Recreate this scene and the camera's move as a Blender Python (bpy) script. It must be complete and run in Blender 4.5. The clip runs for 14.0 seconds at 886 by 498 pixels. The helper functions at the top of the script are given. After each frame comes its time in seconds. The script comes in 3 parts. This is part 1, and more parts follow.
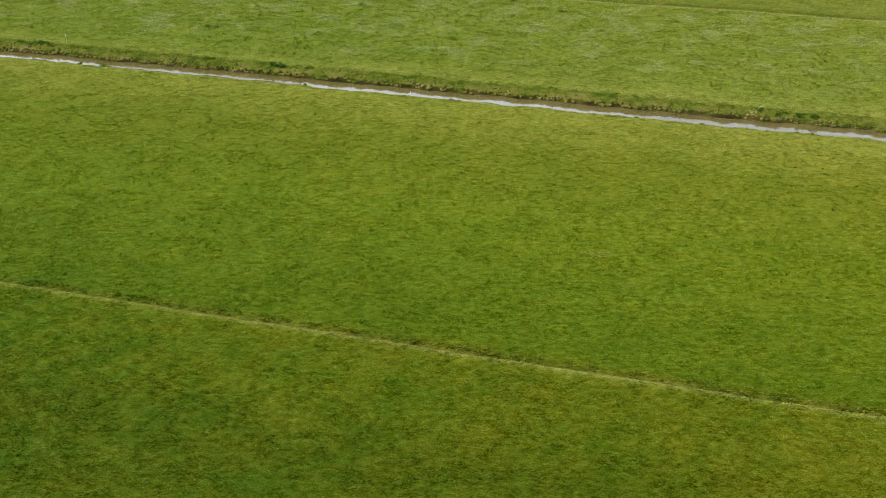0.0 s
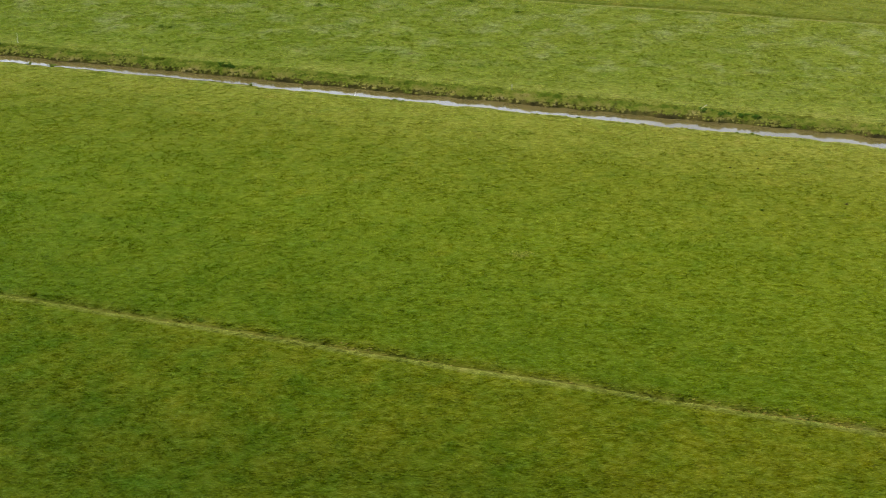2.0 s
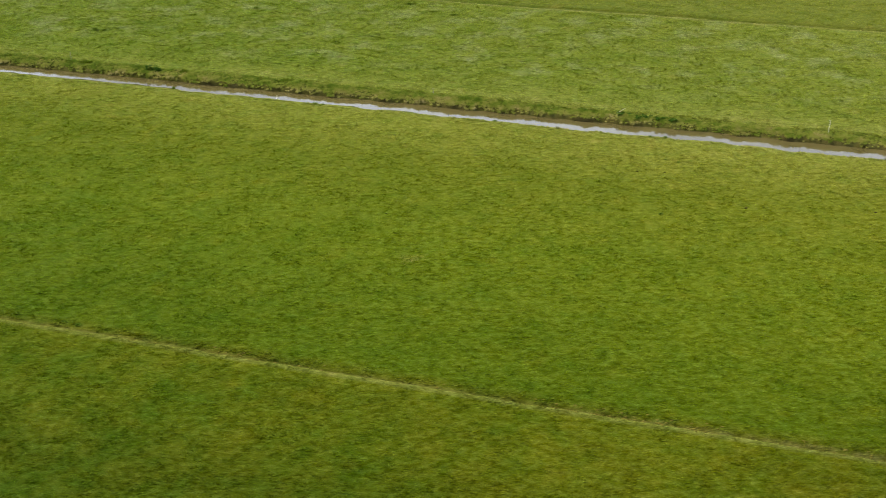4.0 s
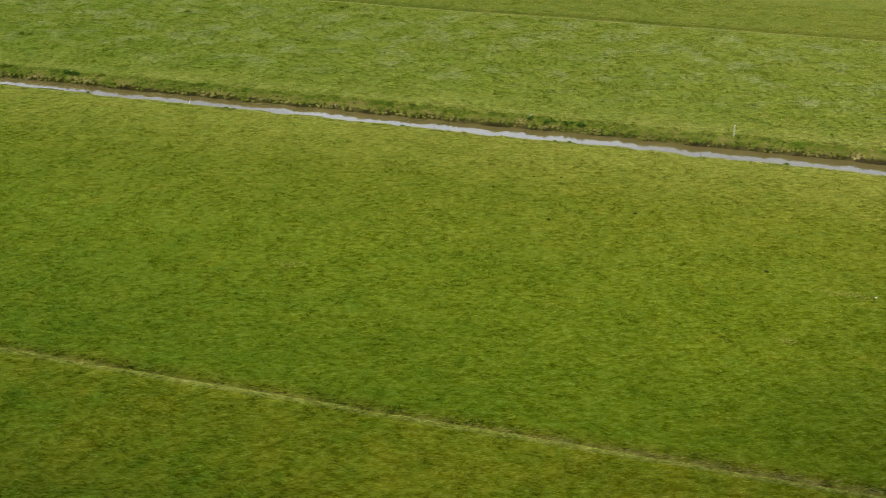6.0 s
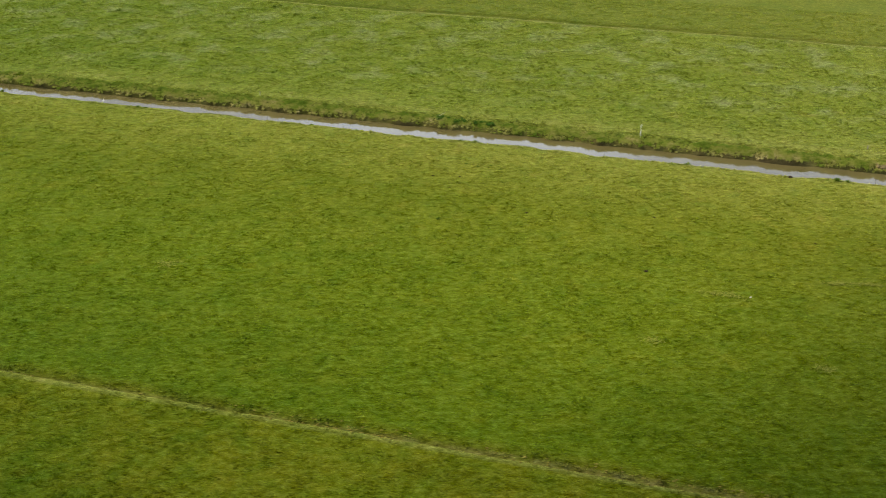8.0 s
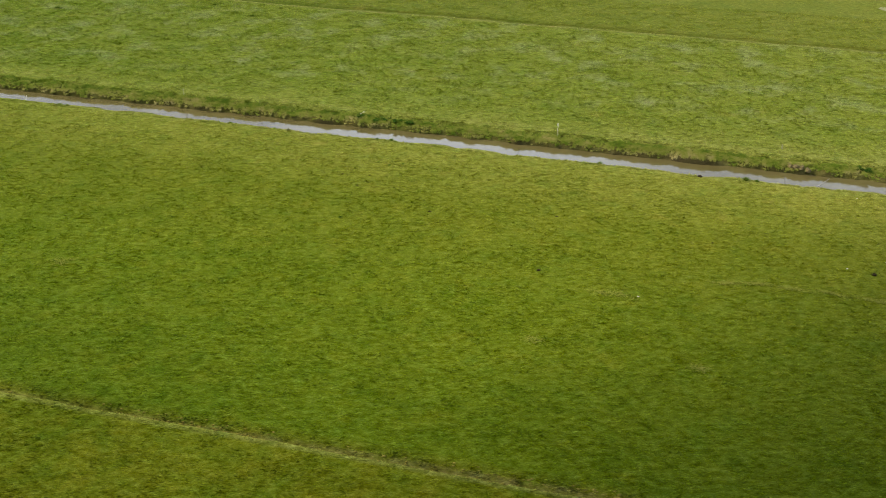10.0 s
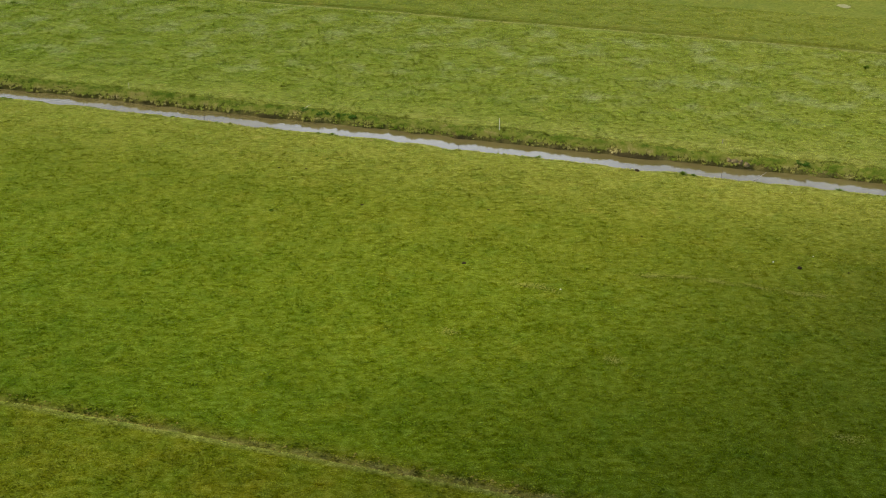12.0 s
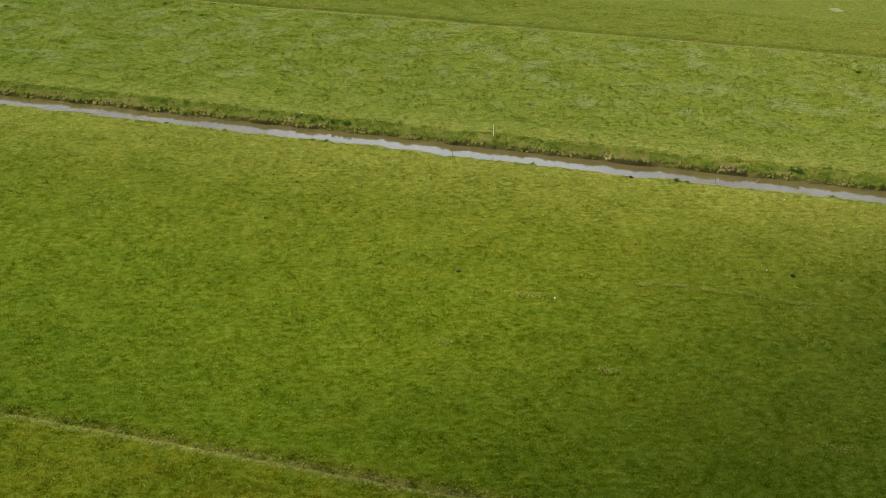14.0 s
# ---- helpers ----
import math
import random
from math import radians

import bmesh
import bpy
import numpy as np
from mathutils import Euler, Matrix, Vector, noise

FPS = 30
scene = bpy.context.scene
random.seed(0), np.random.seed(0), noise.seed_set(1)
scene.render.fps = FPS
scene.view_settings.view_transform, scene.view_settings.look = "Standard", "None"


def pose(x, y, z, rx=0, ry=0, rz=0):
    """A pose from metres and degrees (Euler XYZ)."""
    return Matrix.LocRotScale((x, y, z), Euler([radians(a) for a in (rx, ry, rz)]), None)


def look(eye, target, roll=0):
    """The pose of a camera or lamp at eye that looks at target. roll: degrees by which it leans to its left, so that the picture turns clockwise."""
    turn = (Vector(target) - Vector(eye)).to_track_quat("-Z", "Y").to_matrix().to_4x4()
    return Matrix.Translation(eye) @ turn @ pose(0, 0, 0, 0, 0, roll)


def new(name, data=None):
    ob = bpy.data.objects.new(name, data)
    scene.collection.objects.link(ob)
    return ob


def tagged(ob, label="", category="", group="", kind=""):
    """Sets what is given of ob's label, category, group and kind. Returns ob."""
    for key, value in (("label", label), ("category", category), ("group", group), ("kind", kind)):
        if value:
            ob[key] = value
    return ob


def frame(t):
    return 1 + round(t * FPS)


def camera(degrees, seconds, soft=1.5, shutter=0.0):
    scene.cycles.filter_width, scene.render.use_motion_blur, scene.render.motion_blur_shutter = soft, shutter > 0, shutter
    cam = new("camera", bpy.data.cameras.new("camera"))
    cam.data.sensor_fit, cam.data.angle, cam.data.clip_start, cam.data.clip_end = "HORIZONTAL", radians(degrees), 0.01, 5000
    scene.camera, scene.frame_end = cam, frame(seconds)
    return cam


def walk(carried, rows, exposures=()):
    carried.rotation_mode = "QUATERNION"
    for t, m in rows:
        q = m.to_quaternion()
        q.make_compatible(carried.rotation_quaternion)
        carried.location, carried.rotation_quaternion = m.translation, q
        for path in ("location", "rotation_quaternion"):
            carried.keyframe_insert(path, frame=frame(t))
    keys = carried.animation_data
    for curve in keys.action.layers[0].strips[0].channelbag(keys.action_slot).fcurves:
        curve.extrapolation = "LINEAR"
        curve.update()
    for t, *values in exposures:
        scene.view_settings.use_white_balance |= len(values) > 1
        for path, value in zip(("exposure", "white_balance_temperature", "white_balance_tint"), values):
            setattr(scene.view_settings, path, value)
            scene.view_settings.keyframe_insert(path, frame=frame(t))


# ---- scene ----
cam = camera(44.8, 14.0, soft=0.6, shutter=1.0)
PATH = [
    (0, (0.638, -0.196, 25.266), (0.096, 44.144, 2.165), -0.04),
    (0.5, (1.323, -0.204, 25.255), (0.746, 44.144, 2.170), -0.07),
    (1, (2.315, -0.142, 25.182), (1.716, 44.223, 2.130), -0.06),
    (1.5, (3.364, -0.107, 25.165), (2.801, 44.262, 2.120), -0.02),
    (2, (4.589, -0.088, 25.156), (4.003, 44.282, 2.114), -0.05),
    (2.5, (5.881, -0.055, 25.188), (5.291, 44.312, 2.140), -0.10),
    (3, (7.213, -0.039, 25.175), (6.648, 44.351, 2.170), -0.08),
    (5.5, (14.540, 0.160, 25.532), (14.093, 44.564, 2.552), 0.04),
    (6, (16.094, 0.233, 25.505), (15.632, 44.647, 2.545), 0.00),
    (6.5, (17.565, 0.278, 25.468), (17.170, 44.695, 2.512), 0.08),
    (7, (19.043, 0.322, 25.435), (18.681, 44.746, 2.492), 0.11),
    (7.5, (20.529, 0.319, 25.424), (20.180, 44.749, 2.492), 0.15),
    (8, (21.884, 0.348, 25.388), (21.606, 44.780, 2.458), 0.21),
    (10.5, (28.101, 0.413, 25.427), (28.040, 44.804, 2.417), 0.46),
    (11, (29.117, 0.401, 25.330), (29.091, 44.807, 2.349), 0.44),
    (11.5, (30.019, 0.440, 25.188), (30.064, 44.844, 2.203), 0.59),
    (12, (30.495, 0.366, 25.054), (30.608, 44.770, 2.070), 0.64),
    (12.5, (30.558, 0.354, 24.849), (30.776, 44.752, 1.853), 0.71),
    (13, (30.525, 0.291, 24.726), (30.810, 44.669, 1.693), 0.70),
    (13.5, (30.453, 0.392, 25.013), (30.817, 44.751, 1.944), 0.73),
    (14, (30.424, 0.508, 25.572), (30.847, 44.867, 2.504), 0.75),
]
EXPOSURES = [(0.0, 0.26), (3.0, 0.20), (7.0, 0.13), (14.0, 0.10)]
walk(cam, [(t, look(eye, target, roll)) for t, eye, target, roll in PATH], EXPOSURES)

# ---- light ----
SUN_ELEV, SUN_AZ = radians(42), radians(174)          # azimuth counted from +x towards +y
to_sun = Vector((math.cos(SUN_ELEV) * math.cos(SUN_AZ), math.cos(SUN_ELEV) * math.sin(SUN_AZ), math.sin(SUN_ELEV)))
world = bpy.data.worlds.new("sky")
scene.world = world
world.use_nodes = True
wn, wl = world.node_tree.nodes, world.node_tree.links
sky = wn.new("ShaderNodeTexSky")
sky.sky_type, sky.sun_disc = "NISHITA", False
sky.sun_elevation, sky.sun_rotation = SUN_ELEV, math.pi / 2 - SUN_AZ
sky.air_density, sky.dust_density, sky.ozone_density = 1.0, 5.0, 1.0
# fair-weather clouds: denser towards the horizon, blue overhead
heaven = wn.new("ShaderNodeTexCoord").outputs["Generated"]
split = wn.new("ShaderNodeSeparateXYZ")
wl.new(heaven, split.inputs[0])


def sky_math(op, a, b):
    k = wn.new("ShaderNodeMath")
    k.operation = op
    for i, val in enumerate((a, b)):
        if isinstance(val, (int, float)):
            k.inputs[i].default_value = val
        else:
            wl.new(val, k.inputs[i])
    return k.outputs[0]


height = sky_math("MAXIMUM", split.outputs[2], 0.0)
flat = wn.new("ShaderNodeCombineXYZ")
wl.new(sky_math("DIVIDE", split.outputs[0], sky_math("ADD", height, 0.25)), flat.inputs[0])
wl.new(sky_math("DIVIDE", split.outputs[1], sky_math("ADD", height, 0.25)), flat.inputs[1])
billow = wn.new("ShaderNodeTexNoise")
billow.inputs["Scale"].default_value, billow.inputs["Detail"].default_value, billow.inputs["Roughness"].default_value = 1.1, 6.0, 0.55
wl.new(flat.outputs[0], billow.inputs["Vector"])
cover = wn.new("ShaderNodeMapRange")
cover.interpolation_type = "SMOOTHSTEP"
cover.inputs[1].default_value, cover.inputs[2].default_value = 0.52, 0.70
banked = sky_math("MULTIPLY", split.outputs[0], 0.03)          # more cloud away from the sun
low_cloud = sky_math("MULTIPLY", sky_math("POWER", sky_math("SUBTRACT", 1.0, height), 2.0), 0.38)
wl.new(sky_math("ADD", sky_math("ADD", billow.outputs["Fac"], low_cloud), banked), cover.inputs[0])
blue = wn.new("ShaderNodeMix")
blue.data_type, blue.blend_type = "RGBA", "MULTIPLY"
blue.inputs[0].default_value, blue.inputs[7].default_value = 1.0, (0.078, 0.082, 0.090, 1)
wl.new(sky.outputs[0], blue.inputs[6])
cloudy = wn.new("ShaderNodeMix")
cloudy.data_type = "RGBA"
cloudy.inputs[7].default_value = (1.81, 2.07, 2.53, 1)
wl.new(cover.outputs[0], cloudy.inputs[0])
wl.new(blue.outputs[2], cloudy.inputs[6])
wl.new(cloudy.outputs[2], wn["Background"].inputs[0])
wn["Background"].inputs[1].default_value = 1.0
sun = new("sun", bpy.data.lights.new("sun", "SUN"))
sun.data.energy, sun.data.angle, sun.data.color = 5.0, radians(0.53), (1.0, 0.92, 0.755)
sun.matrix_world = look((0, 0, 0), -to_sun)
scene.view_settings.exposure = 0.12

# ---- the plan: u runs along the ditch, v across it ----
TURN15 = radians(15.0)
CU, SU = math.cos(TURN15), math.sin(TURN15)
FURROW_V, FAR_FURROW_V, NEAR_LIP_V, FOOT_V, BANK_V = 37.5, 97.5, 68.2, 71.3, 72.6
WATER_Z = -0.5


def xy_of(u, v):
    return u * CU + v * SU, v * CU - u * SU


def uv_of(x, y):
    return x * CU - y * SU, y * CU + x * SU


def hashed(i, j, seed):
    h = (i.astype(np.int64) * 374761393 + j.astype(np.int64) * 668265263 + seed * 982451653) & 0x7FFFFFFF
    h = ((h ^ (h >> 13)) * 1274126177) & 0x7FFFFFFF
    return ((h ^ (h >> 16)) & 0xFFFF) / 65535.0


def value_noise(x, y, size, seed=0):
    """Smooth noise from -1 to 1 with features of that size."""
    x, y = np.asarray(x, float) / size, np.asarray(y, float) / size
    i, j = np.floor(x), np.floor(y)
    fx, fy = x - i, y - j
    fx, fy = fx * fx * (3 - 2 * fx), fy * fy * (3 - 2 * fy)
    a, b = hashed(i, j, seed), hashed(i + 1, j, seed)
    c, d = hashed(i, j + 1, seed), hashed(i + 1, j + 1, seed)
    return 2 * ((a * (1 - fx) + b * fx) * (1 - fy) + (c * (1 - fx) + d * fx) * fy) - 1


DITCH = np.array([(67.5, 0.0), (68.0, 0.0), (68.32, -0.05), (68.55, -0.42), (68.8, -0.8), (70.9, -0.85), (71.28, -0.6), (71.40, -0.21), (71.8, -0.09), (72.45, 0.0), (73.2, 0.02), (74.5, 0.0)])
FURROW = np.array([(36.6, 0.0), (37.35, 0.02), (37.52, 0.03), (37.58, -0.08), (37.64, -0.15), (37.71, -0.13), (37.80, -0.02), (38.2, 0.0)])
FAR_FURROW = np.array([(96.5, 0.0), (97.3, 0.04), (97.5, 0.04), (97.7, -0.09), (98.1, -0.12), (98.5, -0.02), (99.0, 0.0)])


def ground_z(u, v):
    u, v = np.asarray(u, float), np.asarray(v, float)
    near = np.exp(-((u - 20) / 400) ** 2)
    bend = (0.16 * value_noise(u, u * 0, 2.3, 1) + 0.14 * value_noise(u, u * 0, 0.8, 2)) * near
    slow = (0.22 * value_noise(u, u * 0, 14.0, 3) + 0.08 * value_noise(u, u * 0, 3.5, 8)) * near
    lip = np.interp(u, [-45, -20, 0], [0.36, 0.30, 0.14]) * np.interp(v, [66, 68, 69.5, 70.6], [0, 1, 1, 0])
    z = np.interp(v - lip + bend * np.interp(v, [66, 68, 71, 73, 75], [0, 1, 0.8, 0.5, 0]), DITCH[:, 0], DITCH[:, 1])
    depth = np.clip(0.42 + 0.4 * value_noise(u, u * 0, 5.0, 4) + 0.3 * value_noise(u, u * 0, 0.9, 9) + 0.010 * (u - 2), 0.15, 0.68)
    z = z + depth * np.interp(v + slow * 0.6 + bend * 0.35, FURROW[:, 0], FURROW[:, 1])
    z = z + np.interp(v + slow + bend * 0.5, FAR_FURROW[:, 0], FAR_FURROW[:, 1])
    field = np.interp(v, [67.0, 68.3, 71.2, 73.0], [1, 0.15, 0.15, 1])
    rough = np.interp(v, [0, 37, 39, 67, 73, 76], [1, 1, 0.8, 0.8, 1.3, 1.3])
    z = z + field * (0.05 * value_noise(u, v, 7.0, 5) + rough * (0.025 * value_noise(u, v, 1.6, 6)))
    return z


# ---- materials ----
def material(name):
    m = bpy.data.materials.new(name)
    m.use_nodes = True
    m.node_tree.nodes.clear()
    return m, m.node_tree.nodes, m.node_tree.links


def math_node(n, l, op, a, b=None, c=None):
    k = n.new("ShaderNodeMath")
    k.operation = op
    for i, val in enumerate((a, b, c)):
        if val is None:
            continue
        if isinstance(val, (int, float)):
            k.inputs[i].default_value = val
        else:
            l.new(val, k.inputs[i])
    return k.outputs[0]


def mix_colour(n, l, fac, a, b, blend="MIX"):
    k = n.new("ShaderNodeMix")
    k.data_type, k.blend_type = "RGBA", blend
    for sock, val in ((k.inputs[0], fac), (k.inputs[6], a), (k.inputs[7], b)):
        if isinstance(val, (int, float)):
            sock.default_value = val
        elif isinstance(val, tuple):
            sock.default_value = (*val, 1)
        else:
            l.new(val, sock)
    return k.outputs[2]


def noise_node(n, l, vec, scale, detail=2.0, rough=0.55):
    k = n.new("ShaderNodeTexNoise")
    k.inputs["Scale"].default_value, k.inputs["Detail"].default_value, k.inputs["Roughness"].default_value = scale, detail, rough
    l.new(vec, k.inputs["Vector"])
    return k.outputs["Fac"]


def stretch(n, l, fac, lo, hi):
    k = n.new("ShaderNodeMapRange")
    k.inputs[1].default_value, k.inputs[2].default_value = lo, hi
    l.new(fac, k.inputs[0])
    return k.outputs[0]


def ramp(n, l, fac, stops):
    k = n.new("ShaderNodeValToRGB")
    e = k.color_ramp.elements
    for i, (p, c) in enumerate(stops):
        s = e[i] if i < 2 else e.new(p)
        s.position, s.color = p, (*c, 1)
    l.new(fac, k.inputs[0])
    return k.outputs[0]


# the strips across the plan, each with its share of the colour ramp
SHARES = [(20.0, 36.9, 0.06), (36.9, 38.6, 0.26), (38.6, 67.4, 0.10), (67.4, 74.0, 0.30), (74.0, 96.9, 0.08), (96.9, 99.4, 0.16), (99.4, 110.0, 0.04)]


def ramp_place(v):
    return sum(share * min(max((v - a) / (b - a), 0.0), 1.0) for a, b, share in SHARES)


# across the plan: v, lush colour, worn colour of the sward
SWARD = [
    # near strip and grazed field: both colours grow paler as v rises
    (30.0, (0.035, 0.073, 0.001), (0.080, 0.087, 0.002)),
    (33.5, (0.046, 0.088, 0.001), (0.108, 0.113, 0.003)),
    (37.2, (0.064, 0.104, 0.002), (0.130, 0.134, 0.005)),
    (37.22, (0.066, 0.100, 0.003), (0.120, 0.126, 0.006)),
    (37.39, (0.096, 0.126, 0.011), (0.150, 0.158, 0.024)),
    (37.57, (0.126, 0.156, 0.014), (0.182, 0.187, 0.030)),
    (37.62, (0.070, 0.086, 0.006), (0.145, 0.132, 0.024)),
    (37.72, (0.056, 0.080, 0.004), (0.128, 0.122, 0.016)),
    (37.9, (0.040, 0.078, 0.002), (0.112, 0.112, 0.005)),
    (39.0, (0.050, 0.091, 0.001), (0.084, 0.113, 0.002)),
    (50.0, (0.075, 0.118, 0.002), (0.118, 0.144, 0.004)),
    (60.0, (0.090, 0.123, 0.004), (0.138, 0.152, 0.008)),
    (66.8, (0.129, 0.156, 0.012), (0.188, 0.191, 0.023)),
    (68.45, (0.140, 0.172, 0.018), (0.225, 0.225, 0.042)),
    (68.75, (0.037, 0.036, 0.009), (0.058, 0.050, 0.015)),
    # bank foot: dark soil with the undercut's shadow put into its colour
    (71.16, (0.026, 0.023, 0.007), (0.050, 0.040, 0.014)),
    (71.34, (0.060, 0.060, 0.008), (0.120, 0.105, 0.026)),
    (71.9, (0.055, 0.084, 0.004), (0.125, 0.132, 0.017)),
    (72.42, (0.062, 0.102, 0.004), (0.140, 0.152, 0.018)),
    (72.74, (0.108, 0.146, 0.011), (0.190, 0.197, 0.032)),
    (73.8, (0.116, 0.154, 0.013), (0.198, 0.204, 0.036)),
    (77.0, (0.098, 0.141, 0.008), (0.154, 0.178, 0.018)),
    (97.0, (0.104, 0.145, 0.009), (0.158, 0.180, 0.020)),
    # far furrow: pale lip; the trench's shade is put into the dark rows
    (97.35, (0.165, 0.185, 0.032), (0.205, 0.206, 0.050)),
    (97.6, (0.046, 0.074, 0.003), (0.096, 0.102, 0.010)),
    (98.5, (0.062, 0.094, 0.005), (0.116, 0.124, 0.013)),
    (99.3, (0.086, 0.119, 0.007), (0.140, 0.155, 0.015)),
]


def sward_colour(n, l, island=None):
    """The grass's colour over the plan: strips along the ditch, patches and clumps."""
    pos = n.new("ShaderNodeNewGeometry").outputs["Position"]
    sep = n.new("ShaderNodeSeparateXYZ")
    l.new(pos, sep.inputs[0])
    v = math_node(n, l, "ADD", math_node(n, l, "MULTIPLY", sep.outputs[1], CU), math_node(n, l, "MULTIPLY", sep.outputs[0], SU))
    wob = noise_node(n, l, pos, 2.2, 3.0)
    v = math_node(n, l, "ADD", v, math_node(n, l, "MULTIPLY", math_node(n, l, "SUBTRACT", wob, 0.5), 0.10))
    u = math_node(n, l, "SUBTRACT", math_node(n, l, "MULTIPLY", sep.outputs[0], CU), math_node(n, l, "MULTIPLY", sep.outputs[1], SU))
    # the bank narrows along the ditch
    taper = math_node(n, l, "MULTIPLY", stretch(n, l, v, 71.6, 72.4), stretch(n, l, v, 75.0, 73.2))
    v = math_node(n, l, "ADD", v, math_node(n, l, "MULTIPLY", taper, math_node(n, l, "MULTIPLY_ADD", stretch(n, l, u, -45.0, 10.0), 0.58, -0.12)))
    f = None
    for a, b, share in SHARES:
        k = n.new("ShaderNodeMapRange")
        k.inputs[1].default_value, k.inputs[2].default_value, k.inputs[4].default_value = a, b, share
        l.new(v, k.inputs[0])
        f = k.outputs[0] if f is None else math_node(n, l, "ADD", f, k.outputs[0])
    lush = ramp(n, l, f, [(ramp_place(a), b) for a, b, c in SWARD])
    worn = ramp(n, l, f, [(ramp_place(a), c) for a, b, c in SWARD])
    # the wind and the mower have combed the sward one way
    comb = n.new("ShaderNodeVectorMath")
    comb.operation = "MULTIPLY"
    comb.inputs[1].default_value = (0.65, 1.0, 1.0)
    l.new(pos, comb.inputs[0])
    comb = comb.outputs[0]
    broad = stretch(n, l, noise_node(n, l, pos, 0.24, 3.0, 0.5), 0.36, 0.64)
    patch = stretch(n, l, noise_node(n, l, pos, 0.85, 3.0, 0.55), 0.35, 0.65)
    clump = stretch(n, l, noise_node(n, l, comb, 2.6, 3.0, 0.55), 0.33, 0.67)
    fac = math_node(n, l, "ADD", math_node(n, l, "MULTIPLY", broad, 0.30), math_node(n, l, "MULTIPLY", patch, 0.30))
    fac = math_node(n, l, "ADD", fac, math_node(n, l, "MULTIPLY", clump, 0.10))
    if island is not None:
        fac = math_node(n, l, "ADD", fac, math_node(n, l, "MULTIPLY", island, 0.05))
    # the pasture is lusher towards one end
    fac = math_node(n, l, "ADD", fac, math_node(n, l, "MULTIPLY_ADD", stretch(n, l, u, -35.0, 36.0), 0.62, -0.13))
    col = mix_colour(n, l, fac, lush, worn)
    # bare soil where the furrow has crumbled
    strip = math_node(n, l, "MULTIPLY", stretch(n, l, v, 37.56, 37.62), stretch(n, l, v, 38.0, 37.8))
    strip = math_node(n, l, "MULTIPLY", strip, math_node(n, l, "MULTIPLY", stretch(n, l, u, 2.0, 20.0), stretch(n, l, noise_node(n, l, pos, 1.5, 4.0, 0.7), 0.42, 0.6)))
    col = mix_colour(n, l, math_node(n, l, "MULTIPLY", strip, 0.65), col, (0.150, 0.132, 0.036))
    # silvery sheen of bent-over blades beyond the water, put into the colour
    silver = stretch(n, l, noise_node(n, l, pos, 0.30, 6.0, 0.72), 0.50, 0.72)
    beyond = math_node(n, l, "MULTIPLY", stretch(n, l, v, 75.0, 80.0), stretch(n, l, v, 97.6, 97.0))
    col = mix_colour(n, l, math_node(n, l, "MULTIPLY", math_node(n, l, "MULTIPLY", silver, beyond), 0.80), col, (0.215, 0.238, 0.090))
    # worn places in the grazed field
    bare = stretch(n, l, noise_node(n, l, pos, 0.55, 3.0, 0.55), 0.60, 0.72)
    col = mix_colour(n, l, math_node(n, l, "MULTIPLY", bare, 0.8), col, (1.28, 1.12, 1.6), "MULTIPLY")
    # rank, deeper green places in the sward
    rank = stretch(n, l, noise_node(n, l, pos, 0.75, 4.0, 0.6), 0.52, 0.66)
    col = mix_colour(n, l, math_node(n, l, "MULTIPLY", rank, 0.45), col, (0.70, 0.87, 0.8), "MULTIPLY")
    # thick and thin growth, with the tussocks' lit and shaded relief put in
    tuft_tone = stretch(n, l, noise_node(n, l, comb, 3.8, 3.0, 0.62), 0.31, 0.69)
    growth_relief = n.new("ShaderNodeHueSaturation")
    l.new(col, growth_relief.inputs["Color"])
    l.new(math_node(n, l, "MULTIPLY_ADD", tuft_tone, 0.72, 0.67), growth_relief.inputs["Value"])
    l.new(math_node(n, l, "MULTIPLY_ADD", tuft_tone, -0.09, 1.04), growth_relief.inputs["Saturation"])
    # single blades, pale and dark
    blade = stretch(n, l, noise_node(n, l, pos, 20.0, 2.0, 0.6), 0.32, 0.68)
    grain = n.new("ShaderNodeHueSaturation")
    l.new(growth_relief.outputs[0], grain.inputs["Color"])
    l.new(math_node(n, l, "MULTIPLY_ADD", blade, 0.84, 0.62), grain.inputs["Value"])
    l.new(math_node(n, l, "MULTIPLY_ADD", blade, -0.06, 1.025), grain.inputs["Saturation"])
    return grain.outputs[0], pos


def ground_material():
    m, n, l = material("pasture_ground")
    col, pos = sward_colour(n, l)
    soil = noise_node(n, l, pos, 9.0, 4.0, 0.7)
    col = mix_colour(n, l, stretch(n, l, soil, 0.60, 0.80), col, (0.032, 0.048, 0.002))
    # the ground under the blades is evenly darker than they are
    col = mix_colour(n, l, 1.0, col, (0.72, 0.72, 0.72), "MULTIPLY")
    b = n.new("ShaderNodeBsdfPrincipled")
    l.new(col, b.inputs["Base Color"])
    b.inputs["Roughness"].default_value = 0.85
    b.inputs["Specular IOR Level"].default_value = 0.025
    bump = n.new("ShaderNodeBump")
    bump.inputs["Strength"].default_value, bump.inputs["Distance"].default_value = 0.8, 0.035
    l.new(math_node(n, l, "ADD", noise_node(n, l, pos, 14.0, 4.0, 0.7), noise_node(n, l, pos, 3.0, 3.0)), bump.inputs["Height"])
    l.new(bump.outputs[0], b.inputs["Normal"])
    l.new(b.outputs[0], n.new("ShaderNodeOutputMaterial").inputs[0])
    return m


